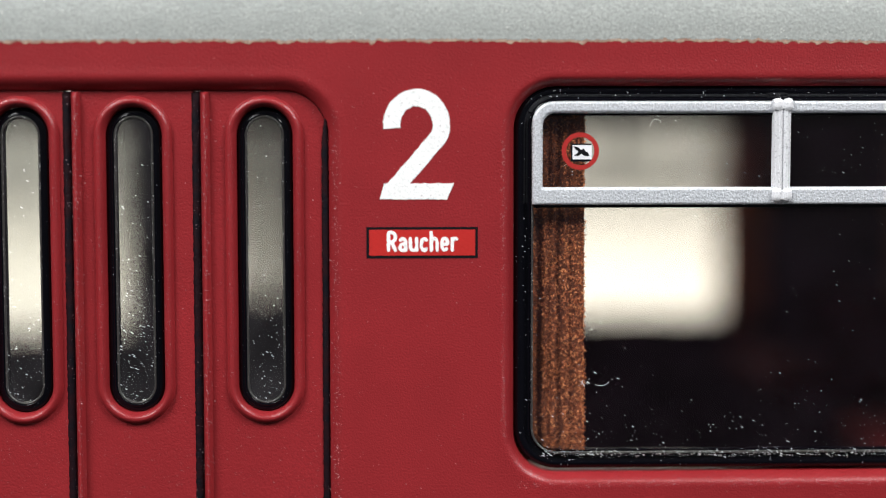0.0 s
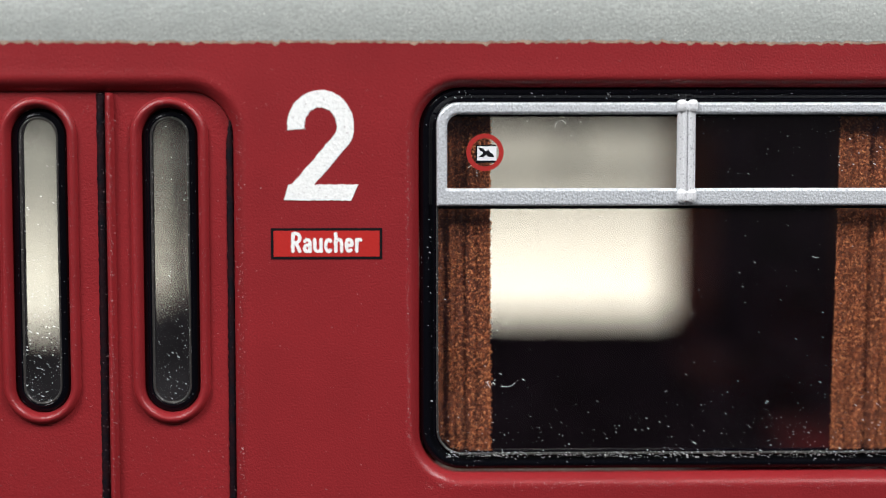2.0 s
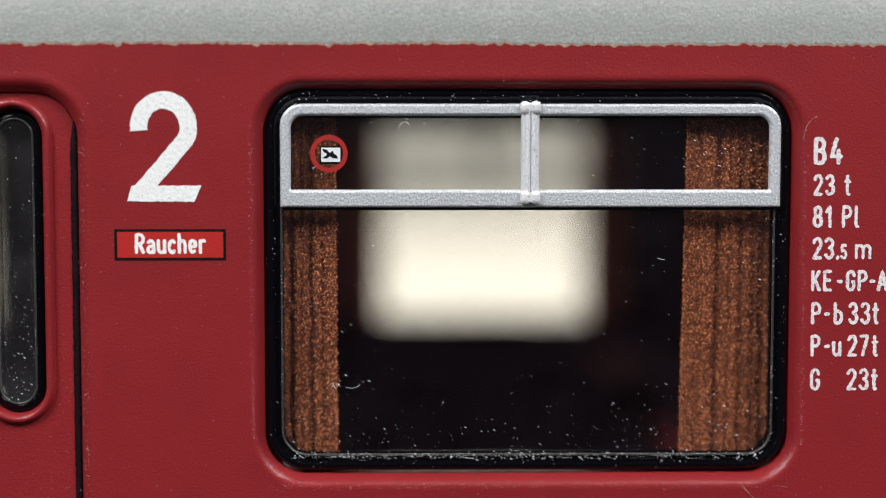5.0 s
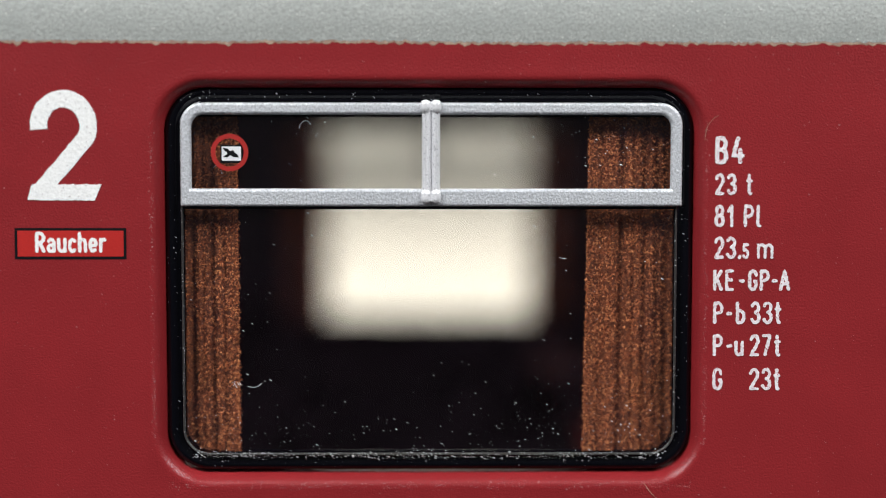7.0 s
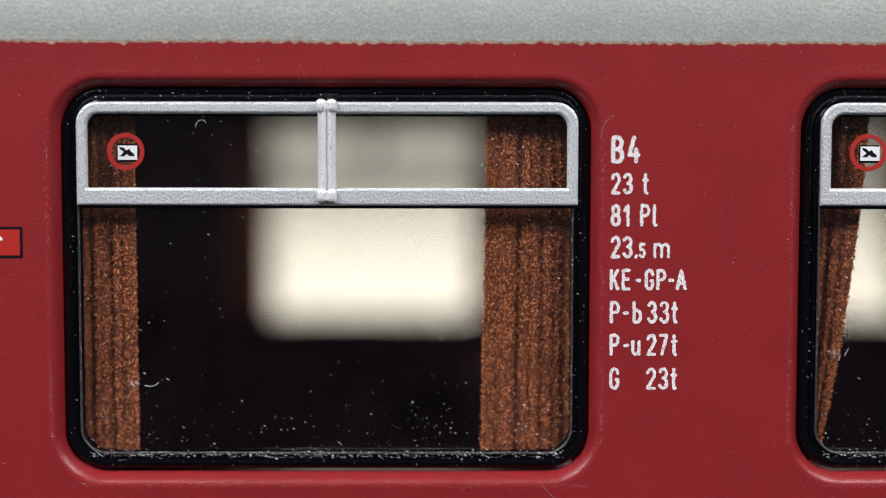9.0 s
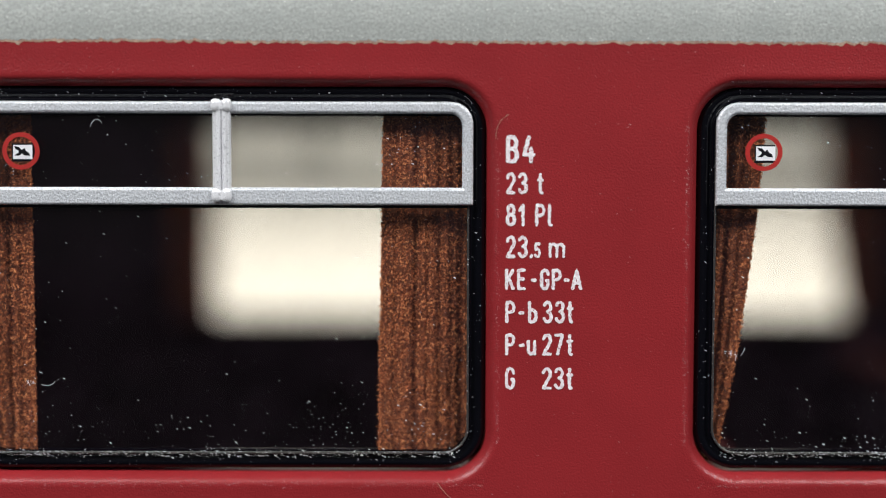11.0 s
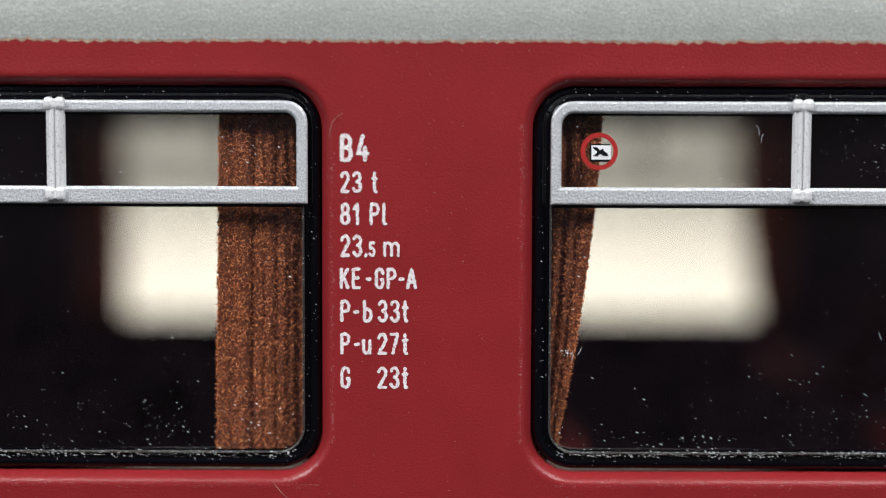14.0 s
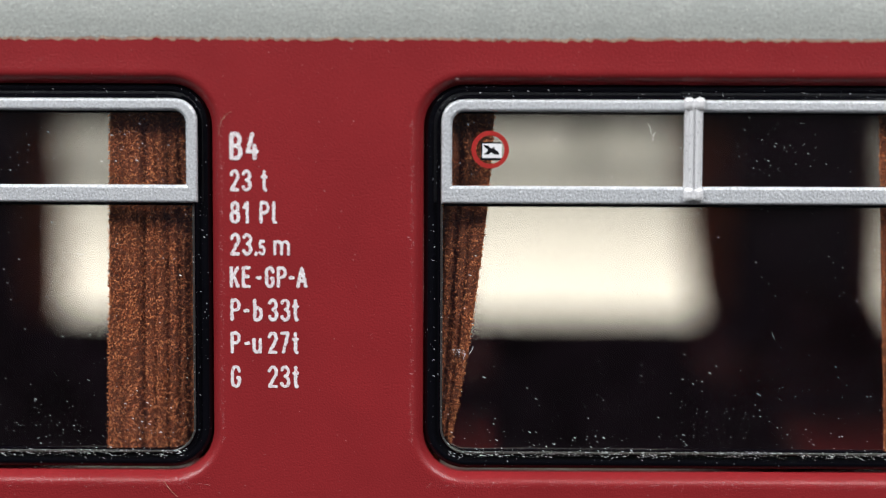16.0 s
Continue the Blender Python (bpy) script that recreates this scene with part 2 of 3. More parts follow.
def side_wall(name, side, slots):
    """A body side: one sheet with rolled lips into window and door openings, and an inner skin."""
    bm = bmesh.new()
    holes = []
    for wx in WINDOW_X:
        a = (wx - W_HALF, wx + W_HALF, W_LOW, W_TOP, W_R)
        loft(bm, [flat(grow(*a, o), side(y)) for o, y in LIP])
        loft(bm, [flat(grow(*a, 0), side(y)) for y in (0.55, 1.0)])
        holes.append(grow(*a, 0.85))
    if slots is None:
        lip = ((0.0, 0.32), (0.03, 0.26), (0.08, 0.18), (0.15, 0.10), (0.24, 0.035), (0.32, -0.004), (0.39, -0.018), (0.47, -0.014), (0.58, -0.004), (0.7, 0.0))
        loft(bm, [flat(grow(*DOOR, o, r_low=0.1), side(y)) for o, y in lip])
        loft(bm, [flat(grow(*DOOR, 0, r_low=0.1), side(y)) for y in (0.32, 1.0)])
        holes.append(grow(*DOOR, 0.7, r_low=0.1))
    else:
        for sx, half, sill in slots:
            a = (sx - half, sx + half, sill, 0.9, min(half, 0.6) - 0.01)
            loft(bm, [flat(grow(*a, 0), side(y)) for y in (0, 1.0)])
            holes.append(grow(*a, 0))
    holed_sheet(bm, [(X_LEFT, Z_LOW), (X_RIGHT, Z_LOW), (X_RIGHT, Z_EAVE + 0.3), (X_LEFT, Z_EAVE + 0.3)], holes, side(0))
    inner = [grow(wx - W_HALF, wx + W_HALF, W_LOW, W_TOP, W_R, 0) for wx in WINDOW_X]
    if slots is None:
        inner.append(grow(*DOOR, 0, r_low=0.1))
    else:
        inner += [grow(sx - half, sx + half, sill, 0.9, min(half, 0.6) - 0.01, 0) for sx, half, sill in slots]
    holed_sheet(bm, [(X_LEFT, Z_LOW), (X_RIGHT, Z_LOW), (X_RIGHT, Z_EAVE + 0.3), (X_LEFT, Z_EAVE + 0.3)], inner, side(1.0))
    bmesh.ops.remove_doubles(bm, verts=bm.verts[:], dist=1e-7)
    ob = part(name, bm, RED, coach, "crimson painted coach side panel", smooth=True)
    return ob


near_side = side_wall("body_side", near, None)
side_wall("body_side", far, FAR_OPENINGS)


def inner_lining(side, holes):
    bm = bmesh.new()
    holed_sheet(bm, [(X_LEFT, Z_LOW + 1), (X_RIGHT, Z_LOW + 1), (X_RIGHT, Z_EAVE + 0.2), (X_LEFT, Z_EAVE + 0.2)], holes, side(1.02))
    return part("inner_lining", bm, INSIDE, coach, "dark interior lining")


win_holes = [grow(wx - W_HALF, wx + W_HALF, W_LOW, W_TOP, W_R, 0.02) for wx in WINDOW_X]
inner_lining(near, win_holes + [grow(*DOOR, 0.02, r_low=0.1)])
inner_lining(far, [rounded(wx - P_HALF, wx + P_HALF, P_LOW + 0.38, P_TOP, 0.03) for wx in WINDOW_X] + [grow(sx - half, sx + half, sill, 0.9, min(half, 0.6) - 0.01, 0.02) for sx, half, sill in FAR_OPENINGS])


# roof: a vault whose lower paint edge is ragged
def eave_edge(x):
    sag = 0.075 * noise.noise((x * 0.16, 0, 1)) + 0.02
    return Z_EAVE + sag + 0.045 * (0.8 * noise.noise((x * 2.1, 3, 0)) + 0.8 * noise.noise((x * 5.5, 7, 0)) + 0.5 * noise.noise((x * 12.0, 2, 0)))


def roof():
    step = 0.04
    xs = [X_LEFT + step * i for i in range(int((X_RIGHT - X_LEFT) / step) + 1)]
    rng = random.Random(5)
    top = Z_EAVE + 0.30
    bm = bmesh.new()
    loft(bm, [[(x, -0.014, eave_edge(x) + rng.uniform(-0.012, 0.012)) for x in xs], [(x, -0.014, top) for x in xs]], closed=False)
    ends = (X_LEFT, X_RIGHT)
    loops = [[(x, -0.008, top - 0.15) for x in ends], [(x, -0.014, top) for x in ends]]
    for k in range(1, 41):
        a = math.pi * (k / 40 + 0.035 * math.sin(-2 * math.pi * k / 40) * 2)
        loops.append([(x, WIDTH / 2 - (WIDTH / 2 + 0.014) * math.cos(a), top + 8.0 * math.sin(a)) for x in ends])
    loops.append([(x, WIDTH + 0.014, Z_EAVE) for x in ends])
    loft(bm, loops, closed=False)
    part("roof", bm, GREY, coach, "grey sprayed roof", smooth=True)
    bm = bmesh.new()
    low = [(x, -0.007, eave_edge(x) - 0.034 - 0.085 * max(0.0, noise.noise((x * 4.5, 1, 4)) + 0.25) - rng.uniform(0.0, 0.022)) for x in xs]
    loft(bm, [low, [(x, -0.007, top) for x in xs]], closed=False)
    part("paint_edge", bm, EDGE, coach, "rough tan paint edge")


roof()

# ends, floor, underframe, partition
for name, x0, x1 in (("end_wall", X_LEFT - 1, X_LEFT), ("end_wall", X_RIGHT, X_RIGHT + 1)):
    bm = bmesh.new()
    prof = [(0, Z_LOW), (WIDTH, Z_LOW)] + [(WIDTH / 2 + WIDTH / 2 * math.cos(math.pi * k / 24), Z_EAVE + 0.3 + 8 * math.sin(math.pi * k / 24)) for k in range(25)]
    loft(bm, [[(x, y, z) for y, z in prof] for x in (x0, x1)], cap=True)
    part(name, bm, RED, coach, "crimson coach end wall")
bm = bmesh.new()
box(bm, X_LEFT, X_RIGHT, 1.05, WIDTH - 1.05, -17.4, -16.4)
part("floor", bm, INSIDE, coach, "dark coach floor")
bm = bmesh.new()
box(bm, X_LEFT, X_RIGHT, 2.5, WIDTH - 2.5, -RAIL, -19.0, 0.3)
part("underframe", bm, INSIDE, coach, "dark underframe")
bm = bmesh.new()
box(bm, X_LEFT, X_RIGHT, 1.05, WIDTH - 1.05, 3.3, 3.6)
part("inner_ceiling", bm, INSIDE, coach, "dark ceiling panel")
bm = bmesh.new()
box(bm, -10.6, -10.0, 1.05, 12.0, -16.4, 3.3)
part("partition", bm, INSIDE, coach, "dark vestibule partition")


# seats: back-to-back benches between the windows
def seat(x, y0):
    s = empty("bench_seat", coach)
    for sg in (-1, 1):
        bm = bmesh.new()
        box(bm, min(x + sg * 0.3, x + sg * 5.2), max(x + sg * 0.3, x + sg * 5.2), y0, y0 + 10.5, -10.6, -9.4, 0.4)
        part("cushion", bm, SEAT, s, "dark maroon seat cushion")
        bm = bmesh.new()
        box(bm, min(x + sg * 0.1, x + sg * 1.1), max(x + sg * 0.1, x + sg * 1.1), y0, y0 + 10.5, -10.0, -6.4, 0.4)
        part("backrest", bm, SEAT, s)
    bm = bmesh.new()
    box(bm, x - 4.0, x + 4.0, y0 + 1, y0 + 9.5, -16.4, -10.6, 0.2)
    part("plinth", bm, INSIDE, s)


for sx in (10.25, 10.25 + PITCH):
    for y0 in (1.6, 19.8):
        seat(sx, y0)


# ---------------------------------------------------------------- windows
def curtain(parent, side, edge, outer, grooves, depth=0.62, seed=0, flock=True):
    """A hanging curtain with pressed upright folds; edge(z) and outer give its borders, grooves (place, depth, width) its folds."""
    bm = bmesh.new()
    rng = random.Random(seed)
    rows_z = [1.5 - 10.3 * k / 170 for k in range(171)]
    cols = 64

    def surface(u, z):
        w = 0.0
        for g, deep, wide in grooves:
            g += 0.012 * noise.noise((z * 0.5, g * 9.0, seed))
            w += deep * math.exp(-((u - g) / wide) ** 2)
        return w + 0.02 * noise.noise((u * 9.0, z * 0.15, seed)) + 0.03 * abs(u - 0.4)

    def border(z):
        return edge(z) + 0.020 * noise.noise((z * 5.0, seed, 0)) + 0.014 * noise.noise((z * 17.0, seed, 3))

    loops = []
    for thick in (0.0, 0.09):
        for z in rows_z if thick == 0 else rows_z[::-1]:
            e = border(z) + 0.012 * rng.uniform(-1, 1)
            loops.append([(e + (outer - e) * c / cols, side(depth + surface(c / cols, z) + thick), z) for c in range(cols + 1)])
    loft(bm, loops, closed=False)
    ob = part("curtain", bm, CURTAIN, parent, "brown flocked curtain with upright folds", smooth=True)
    if not flock:
        return ob
    # short standing fibres over the cloth and along its free edge
    verts, faces = [], []
    for k in range(int(6200 * abs(outer - edge(-3.5)))):
        z = rng.uniform(-8.75, 1.4)
        u = 0.0 if rng.random() < 0.04 else rng.random()
        e = border(z)
        x, y = e + (outer - e) * u, depth + surface(u, z)
        a, ln, r = rng.uniform(0, 6.283), rng.uniform(0.04, 0.095), rng.uniform(0.008, 0.0135)
        dx, dz, lift = math.cos(a) * ln, math.sin(a) * ln, rng.uniform(0.02, 0.07)
        nx, nz = -math.sin(a) * r, math.cos(a) * r
        bend = rng.uniform(-0.4, 0.4)
        mx, mz = x + dx * 0.5 - dz * bend, z + dz * 0.5 + dx * bend
        i = len(verts)
        verts += [mm(x - nx, side(y), z - nz), mm(x + nx, side(y), z + nz), mm(mx + nx, side(y - lift * 0.8), mz + nz), mm(mx - nx, side(y - lift * 0.8), mz - nz),
                  mm(x + dx, side(y - lift), z + dz)]
        faces += [(i, i + 1, i + 2, i + 3), (i + 3, i + 2, i + 4)]
    me = bpy.data.meshes.new("flock")
    me.from_pydata(verts, [], faces)
    me.materials.append(FIBRE)
    fl = new("flock", me)
    fl.parent = parent
    tagged(fl, "short orange-brown flock fibres", kind="stuff")
    return ob


def speck(bm, x, z, y, s, rng):
    n = rng.choice((3, 4, 5))
    a0 = rng.uniform(0, 6.28)
    s, st = s * 1.05, rng.uniform(1.3, 4.0)
    vs = []
    for k in range(n):
        a = a0 + 6.283 * k / n
        px, pz = s * st * math.cos(a), s * math.sin(a) * rng.uniform(0.6, 1)
        vs.append(bm.verts.new(mm(x + px * 0.9 + pz * 0.42, y, z - px * 0.42 + pz * 0.9)))
    top = bm.verts.new(mm(x, y - s * 0.6, z))
    for k in range(n):
        bm.faces.new((vs[k], vs[(k + 1) % n], top))


def hair(bm, x, z, y, length, rng, angle=None, curl=None):
    """A thin bent fibre."""
    a, bend, n, r = rng.uniform(-0.6, 0.9), rng.uniform(-3.0, 3.0), 14, 0.006
    a, bend = a if angle is None else angle, bend if curl is None else curl
    loops = []
    for k in range(n + 1):
        th = a + bend * (k / n) ** 1.5
        dx, dz = math.cos(th), math.sin(th)
        loops.append([(x - dz * r, y, z + dx * r), (x, y - r, z), (x + dz * r, y, z - dx * r)])
        x, z = x + dx * length / n, z + dz * length / n
    loft(bm, loops)


def coach_window(wx, side, seed, curtains, detailed, marks=()):
    w = empty("window", coach)
    tagged(w, "passenger coach window with silver upper sash" + (", brown curtains and dust" if detailed else ""))
    pa = (wx - P_HALF, wx + P_HALF, P_LOW, P_TOP, P_R)
    wa = (wx - W_HALF, wx + W_HALF, W_LOW, W_TOP, W_R)
    bm = bmesh.new()
    gap = W_HALF - P_HALF
    prof = [(gap - 0.01, 0.75), (gap - 0.01, 0.43), (gap * 0.95, 0.38), (gap * 0.88, 0.33), (gap * 0.80, 0.295), (gap * 0.71, 0.272), (gap * 0.62, 0.262), (gap * 0.53, 0.264), (gap * 0.44, 0.277),
            (gap * 0.34, 0.30), (gap * 0.22, 0.32), (gap * 0.12, 0.32), (0.03, 0.27), (0.012, 0.17), (0.0, 0.16), (-0.03, 0.19), (-0.03, 0.75)]
    loft(bm, [flat(grow(*pa, o), side(y)) for o, y in prof])
    part("gasket", bm, BLACK, w, "glossy black rubber gasket", smooth=True)
    bm = bmesh.new()
    loft(bm, [flat(grow(*pa, -0.03), side(y)) for y in (0.18, 0.44)], cap=True)
    pane = part("pane", bm, GLASS, w, "clear plastic pane")
    pane.visible_shadow = False
    bm = bmesh.new()
    loft(bm, [flat(grow(*pa, o), side(y)) for o, y in ((0.012, 0.175), (0.008, 0.15), (-0.01, 0.135), (-0.035, 0.145), (-0.05, 0.185))])
    part("pane_rim", bm, RIMPLASTIC, w, "glossy moulded pane edge", smooth=True)
    # silver sash ring: rounded above, square below
    s_out = (wx - 6.83, wx + 6.95, -1.58, 1.25, 0.60)
    bm = bmesh.new()
    ring = []
    for inset, y in ((0.0, 0.18), (0.0, 0.05), (0.012, 0.028), (0.032, 0.01), (0.06, 0.0)):
        ring.append(flat(rounded(s_out[0] + inset, s_out[1] - inset, s_out[2] + inset, s_out[3] - inset, s_out[4] - inset, 10, 0.03), side(y)))
    for inset, y in ((0.075, -0.002), (0.045, 0.012), (0.018, 0.038), (0.0, 0.075), (0.0, 0.18)):
        ring.append(flat(rounded(s_out[0] + 0.285 - inset, s_out[1] - 0.30 + inset, -1.10 - inset, 0.93 + inset, 0.34 + inset, 10, 0.03), side(y)))
    loft(bm, ring)
    part("sash_frame", bm, SILVER, w, "silver painted sash frame", smooth=False)
    # black strips stand for the dark shadow gaps along the sash bars
    for z0, z1 in ((-1.665, -1.585), (0.87, 0.925)):
        bm = bmesh.new()
        ys = sorted((side(0.10), side(0.178)))
        box(bm, wx - 6.78, wx + 6.80, ys[0], ys[1], z0, z1, 0.01)
        part("sash_shadow_strip", bm, BLACK, w, "thin black strip for the shadow line along the sash")
    part("sash_post", post_mesh(wx + 0.04, side), BRIGHT, w, "bright silver centre post")
    for e, outer, folds in curtains:
        curtain(w, side, e, outer, folds, 0.58, seed + int(outer * 7), detailed)
    if detailed:
        rng = random.Random(seed)
        bm = bmesh.new()
        for _ in range(480):
            z = P_LOW + 0.05 + abs(rng.gauss(0, 0.8)) if rng.random() < 0.5 else rng.uniform(P_LOW, P_TOP - 0.3)
            if -1.62 < z < -1.05:
                continue
            x = rng.uniform(wx - P_HALF + 0.1, wx + P_HALF - 0.1)
            speck(bm, x, min(z, 0.9), side(0.178), rng.choice((0.004, 0.005, 0.005, 0.006, 0.007, 0.009, 0.014)), rng)
        for cx, cz, spread, many in ((marks[1][0] - 0.3, marks[1][1] + 0.05, 0.10, 26), (rng.uniform(1.5, 4.0), 0.1, 0.9, 34), (rng.uniform(-4, 4), -7.7, 0.8, 26), (rng.uniform(-1, 5), -6.9, 0.7, 16), (rng.uniform(2, 5), -3.2, 0.8, 14), (-2.0, 0.0, 2.2, 46), (2.5, -0.1, 2.2, 46), (0.0, -2.6, 3.0, 30)):
            for _ in range(many):
                z = cz + rng.gauss(0, spread * 0.5)
                if P_LOW + 0.05 < z < 0.9 and not -1.62 < z < -1.05:
                    speck(bm, wx + cx + rng.gauss(0, spread), z, side(0.178), rng.choice((0.004, 0.005, 0.006, 0.008, 0.012)), rng)
        for _ in range(640):
            speck(bm, rng.uniform(wx - 6.6, wx + 6.6), P_LOW - 0.02 + rng.gauss(0, 0.055), side(0.14), rng.choice((0.004, 0.005, 0.007, 0.012)), rng)
        for _ in range(36):
            speck(bm, rng.uniform(wx - 6.6, wx + 6.6), P_TOP + 0.2 + rng.gauss(0, 0.05), side(0.255), rng.choice((0.005, 0.007, 0.010)), rng)
        for sg in (-1, 1):
            for _ in range(14):
                speck(bm, wx + sg * (P_HALF + 0.2 + rng.gauss(0, 0.05)), rng.uniform(P_LOW, P_TOP - 0.5), side(0.255), rng.choice((0.005, 0.007, 0.010)), rng)
        for hx, hz, hl, turn, curl in marks:
            hair(bm, wx + hx, hz, side(0.172), hl, rng, turn, curl)
        tagged(part("dust", bm, DUST, w, "white dust specks on the pane"), kind="stuff")
        sticker(w, wx - 5.50, -0.11)
    return w


def post_mesh(x, side):
    """A post of two rounded ribs with a groove between, held by a two-lobed clip at each end."""
    bm = bmesh.new()
    prof = [(-0.25, 0.18)]
    for k in range(37):
        u = k / 36
        crown = math.sin(math.pi * u) ** 0.6
        prof.append((-0.25 + 0.50 * u, 0.05 - 0.15 * crown + 0.06 * math.exp(-((u - 0.52) / 0.05) ** 2) + 0.014 * math.cos(2 * math.pi * 6 * u)))
    prof.append((0.25, 0.18))
    loft(bm, [[(x + px, side(py), z) for px, py in prof] for z in (-1.2, 1.05)], closed=False)
    for z0, z1, h in ((0.98, 1.33, 0.285), (-1.50, -1.12, 0.275)):
        ys = sorted((side(0.18), side(-0.15)))
        mid = sorted((side(0.18), side(-0.11)))
        box(bm, x - h, x - 0.012, ys[0], ys[1], z0, z1, 0.105)
        box(bm, x + 0.012, x + h, ys[0], ys[1], z0, z1, 0.105)
        box(bm, x - 0.12, x + 0.12, mid[0], mid[1], z0 + 0.05, z1 - 0.05, 0.03)
    return bm


def disc_ring(bm, x, z, r0, r1, y0, y1, n=40):
    loops = [[(x + r * math.cos(6.2832 * k / n), y, z + r * math.sin(6.2832 * k / n)) for k in range(n)] for r, y in ((r0, y0), (r0, y1), (r1, y1), (r1, y0))]
    loft(bm, loops)


def sticker(parent, x, z):
    bm = bmesh.new()
    disc_ring(bm, x, z, 0.39, 0.515, 0.178, 0.165)
    part("sticker_ring", bm, RING_RED, parent, "round dark red sticker ring")
    bm = bmesh.new()
    box(bm, x - 0.255, x + 0.305, 0.170, 0.178, z - 0.29, z + 0.205, 0.003)
    part("sticker_border", bm, SIGN_BLACK, parent, "black sticker border")
    bm = bmesh.new()
    box(bm, x - 0.215, x + 0.315, 0.166, 0.1695, z - 0.225, z + 0.165, 0.002)
    part("sticker_plate", bm, PLATE, parent, "white sticker plate")
    bm = bmesh.new()
    bird = ((-0.19, 0.135), (-0.06, 0.11), (0.02, 0.03), (0.10, 0.075), (0.14, 0.0), (0.22, -0.05), (0.25, -0.135), (0.10, -0.125), (0.03, -0.07), (-0.05, -0.135), (-0.18, -0.125), (-0.07, -0.045), (-0.06, 0.0), (-0.14, 0.05))
    loft(bm, [[(x + px, y, z + pz) for px, pz in bird] for y in (0.1655, 0.161)], cap=True)
    part("sticker_figure", bm, SIGN_BLACK, parent, "black sticker pictogram")


def straight(x_top, x_low):
    return lambda z: x_top + (x_low - x_top) * (1.3 - z) / 9.8


def tapered(x_top, x_low):
    return lambda z: x_top + (x_low - x_top) * (max(0.0, (1.3 - z) / 9.8) ** 1.6)


w1, w2, w3 = WINDOW_X
BROAD = ((0.13, 0.06, 0.03), (0.335, 0.20, 0.045), (0.455, 0.09, 0.025), (0.575, 0.19, 0.045), (0.70, 0.13, 0.035), (0.80, 0.20, 0.045), (0.92, 0.24, 0.05))
SLIM = ((0.20, 0.11, 0.04), (0.37, 0.21, 0.055), (0.52, 0.09, 0.04), (0.67, 0.20, 0.05), (0.86, 0.2, 0.06))
GATHERED = ((0.28, 0.14, 0.06), (0.50, 0.22, 0.06), (0.74, 0.18, 0.06))
coach_window(w1, near, 11, ((straight(-5.33, -5.31), -7.2, SLIM), (straight(4.50, 4.34), 7.2, BROAD)), True,
             ((-3.58, 0.56, 0.46, 1.35, -2.9), (-5.05, -6.60, 0.42, -0.25, 1.3), (-5.42, -6.50, 0.16, -1.2, 0.3), (-5.95, -0.52, 0.22, 0.7, -1.4), (3.6, -3.0, 0.2, -0.4, 0.6)))
coach_window(w2, near, 12, ((tapered(15.10, 13.90), 13.3, GATHERED), (straight(25.72, 26.1), 27.7, BROAD)), True,
             ((-1.2, 0.62, 0.3, -0.9, -1.1), (-6.05, -5.75, 0.24, 0.9, 0.5), (-6.2, -5.9, 0.16, 1.5, -0.6), (-1.05, 0.15, 0.25, 1.7, -1.2), (2.3, -5.1, 0.22, -1.3, 0.3)))
coach_window(w3, near, 13, ((straight(w3 - 5.3, w3 - 5.3), w3 - 7.2, SLIM), (straight(w3 + 4.5, w3 + 4.4), w3 + 7.2, BROAD)), False)
coach_window(w1, far, 14, ((straight(-4.9, -4.9), -7.2, SLIM), (straight(4.95, 4.95), 7.2, SLIM)), False)
coach_window(w2, far, 15, ((straight(14.5, 14.5), 13.3, SLIM), (tapered(24.8, 26.0), 27.7, SLIM)), False)
coach_window(w3, far, 16, ((straight(35.0, 35.0), 33.7, SLIM), (straight(w3 + 5.75, w3 + 5.75), w3 + 7.2, SLIM)), False)


# ---------------------------------------------------------------- folding entrance door
RIM = ((1.08, 0.0), (1.065, -0.05), (1.03, -0.11), (0.98, -0.155), (0.92, -0.17), (0.865, -0.14), (0.82, -0.07), (0.785, 0.03), (0.77, 0.12), (0.77, 0.6))


def stadium(sx, half):
    return rounded(sx - half, sx + half, -7.71 + 1.14 - half, 1.48 - 1.14 + half, half - 0.001, 12)


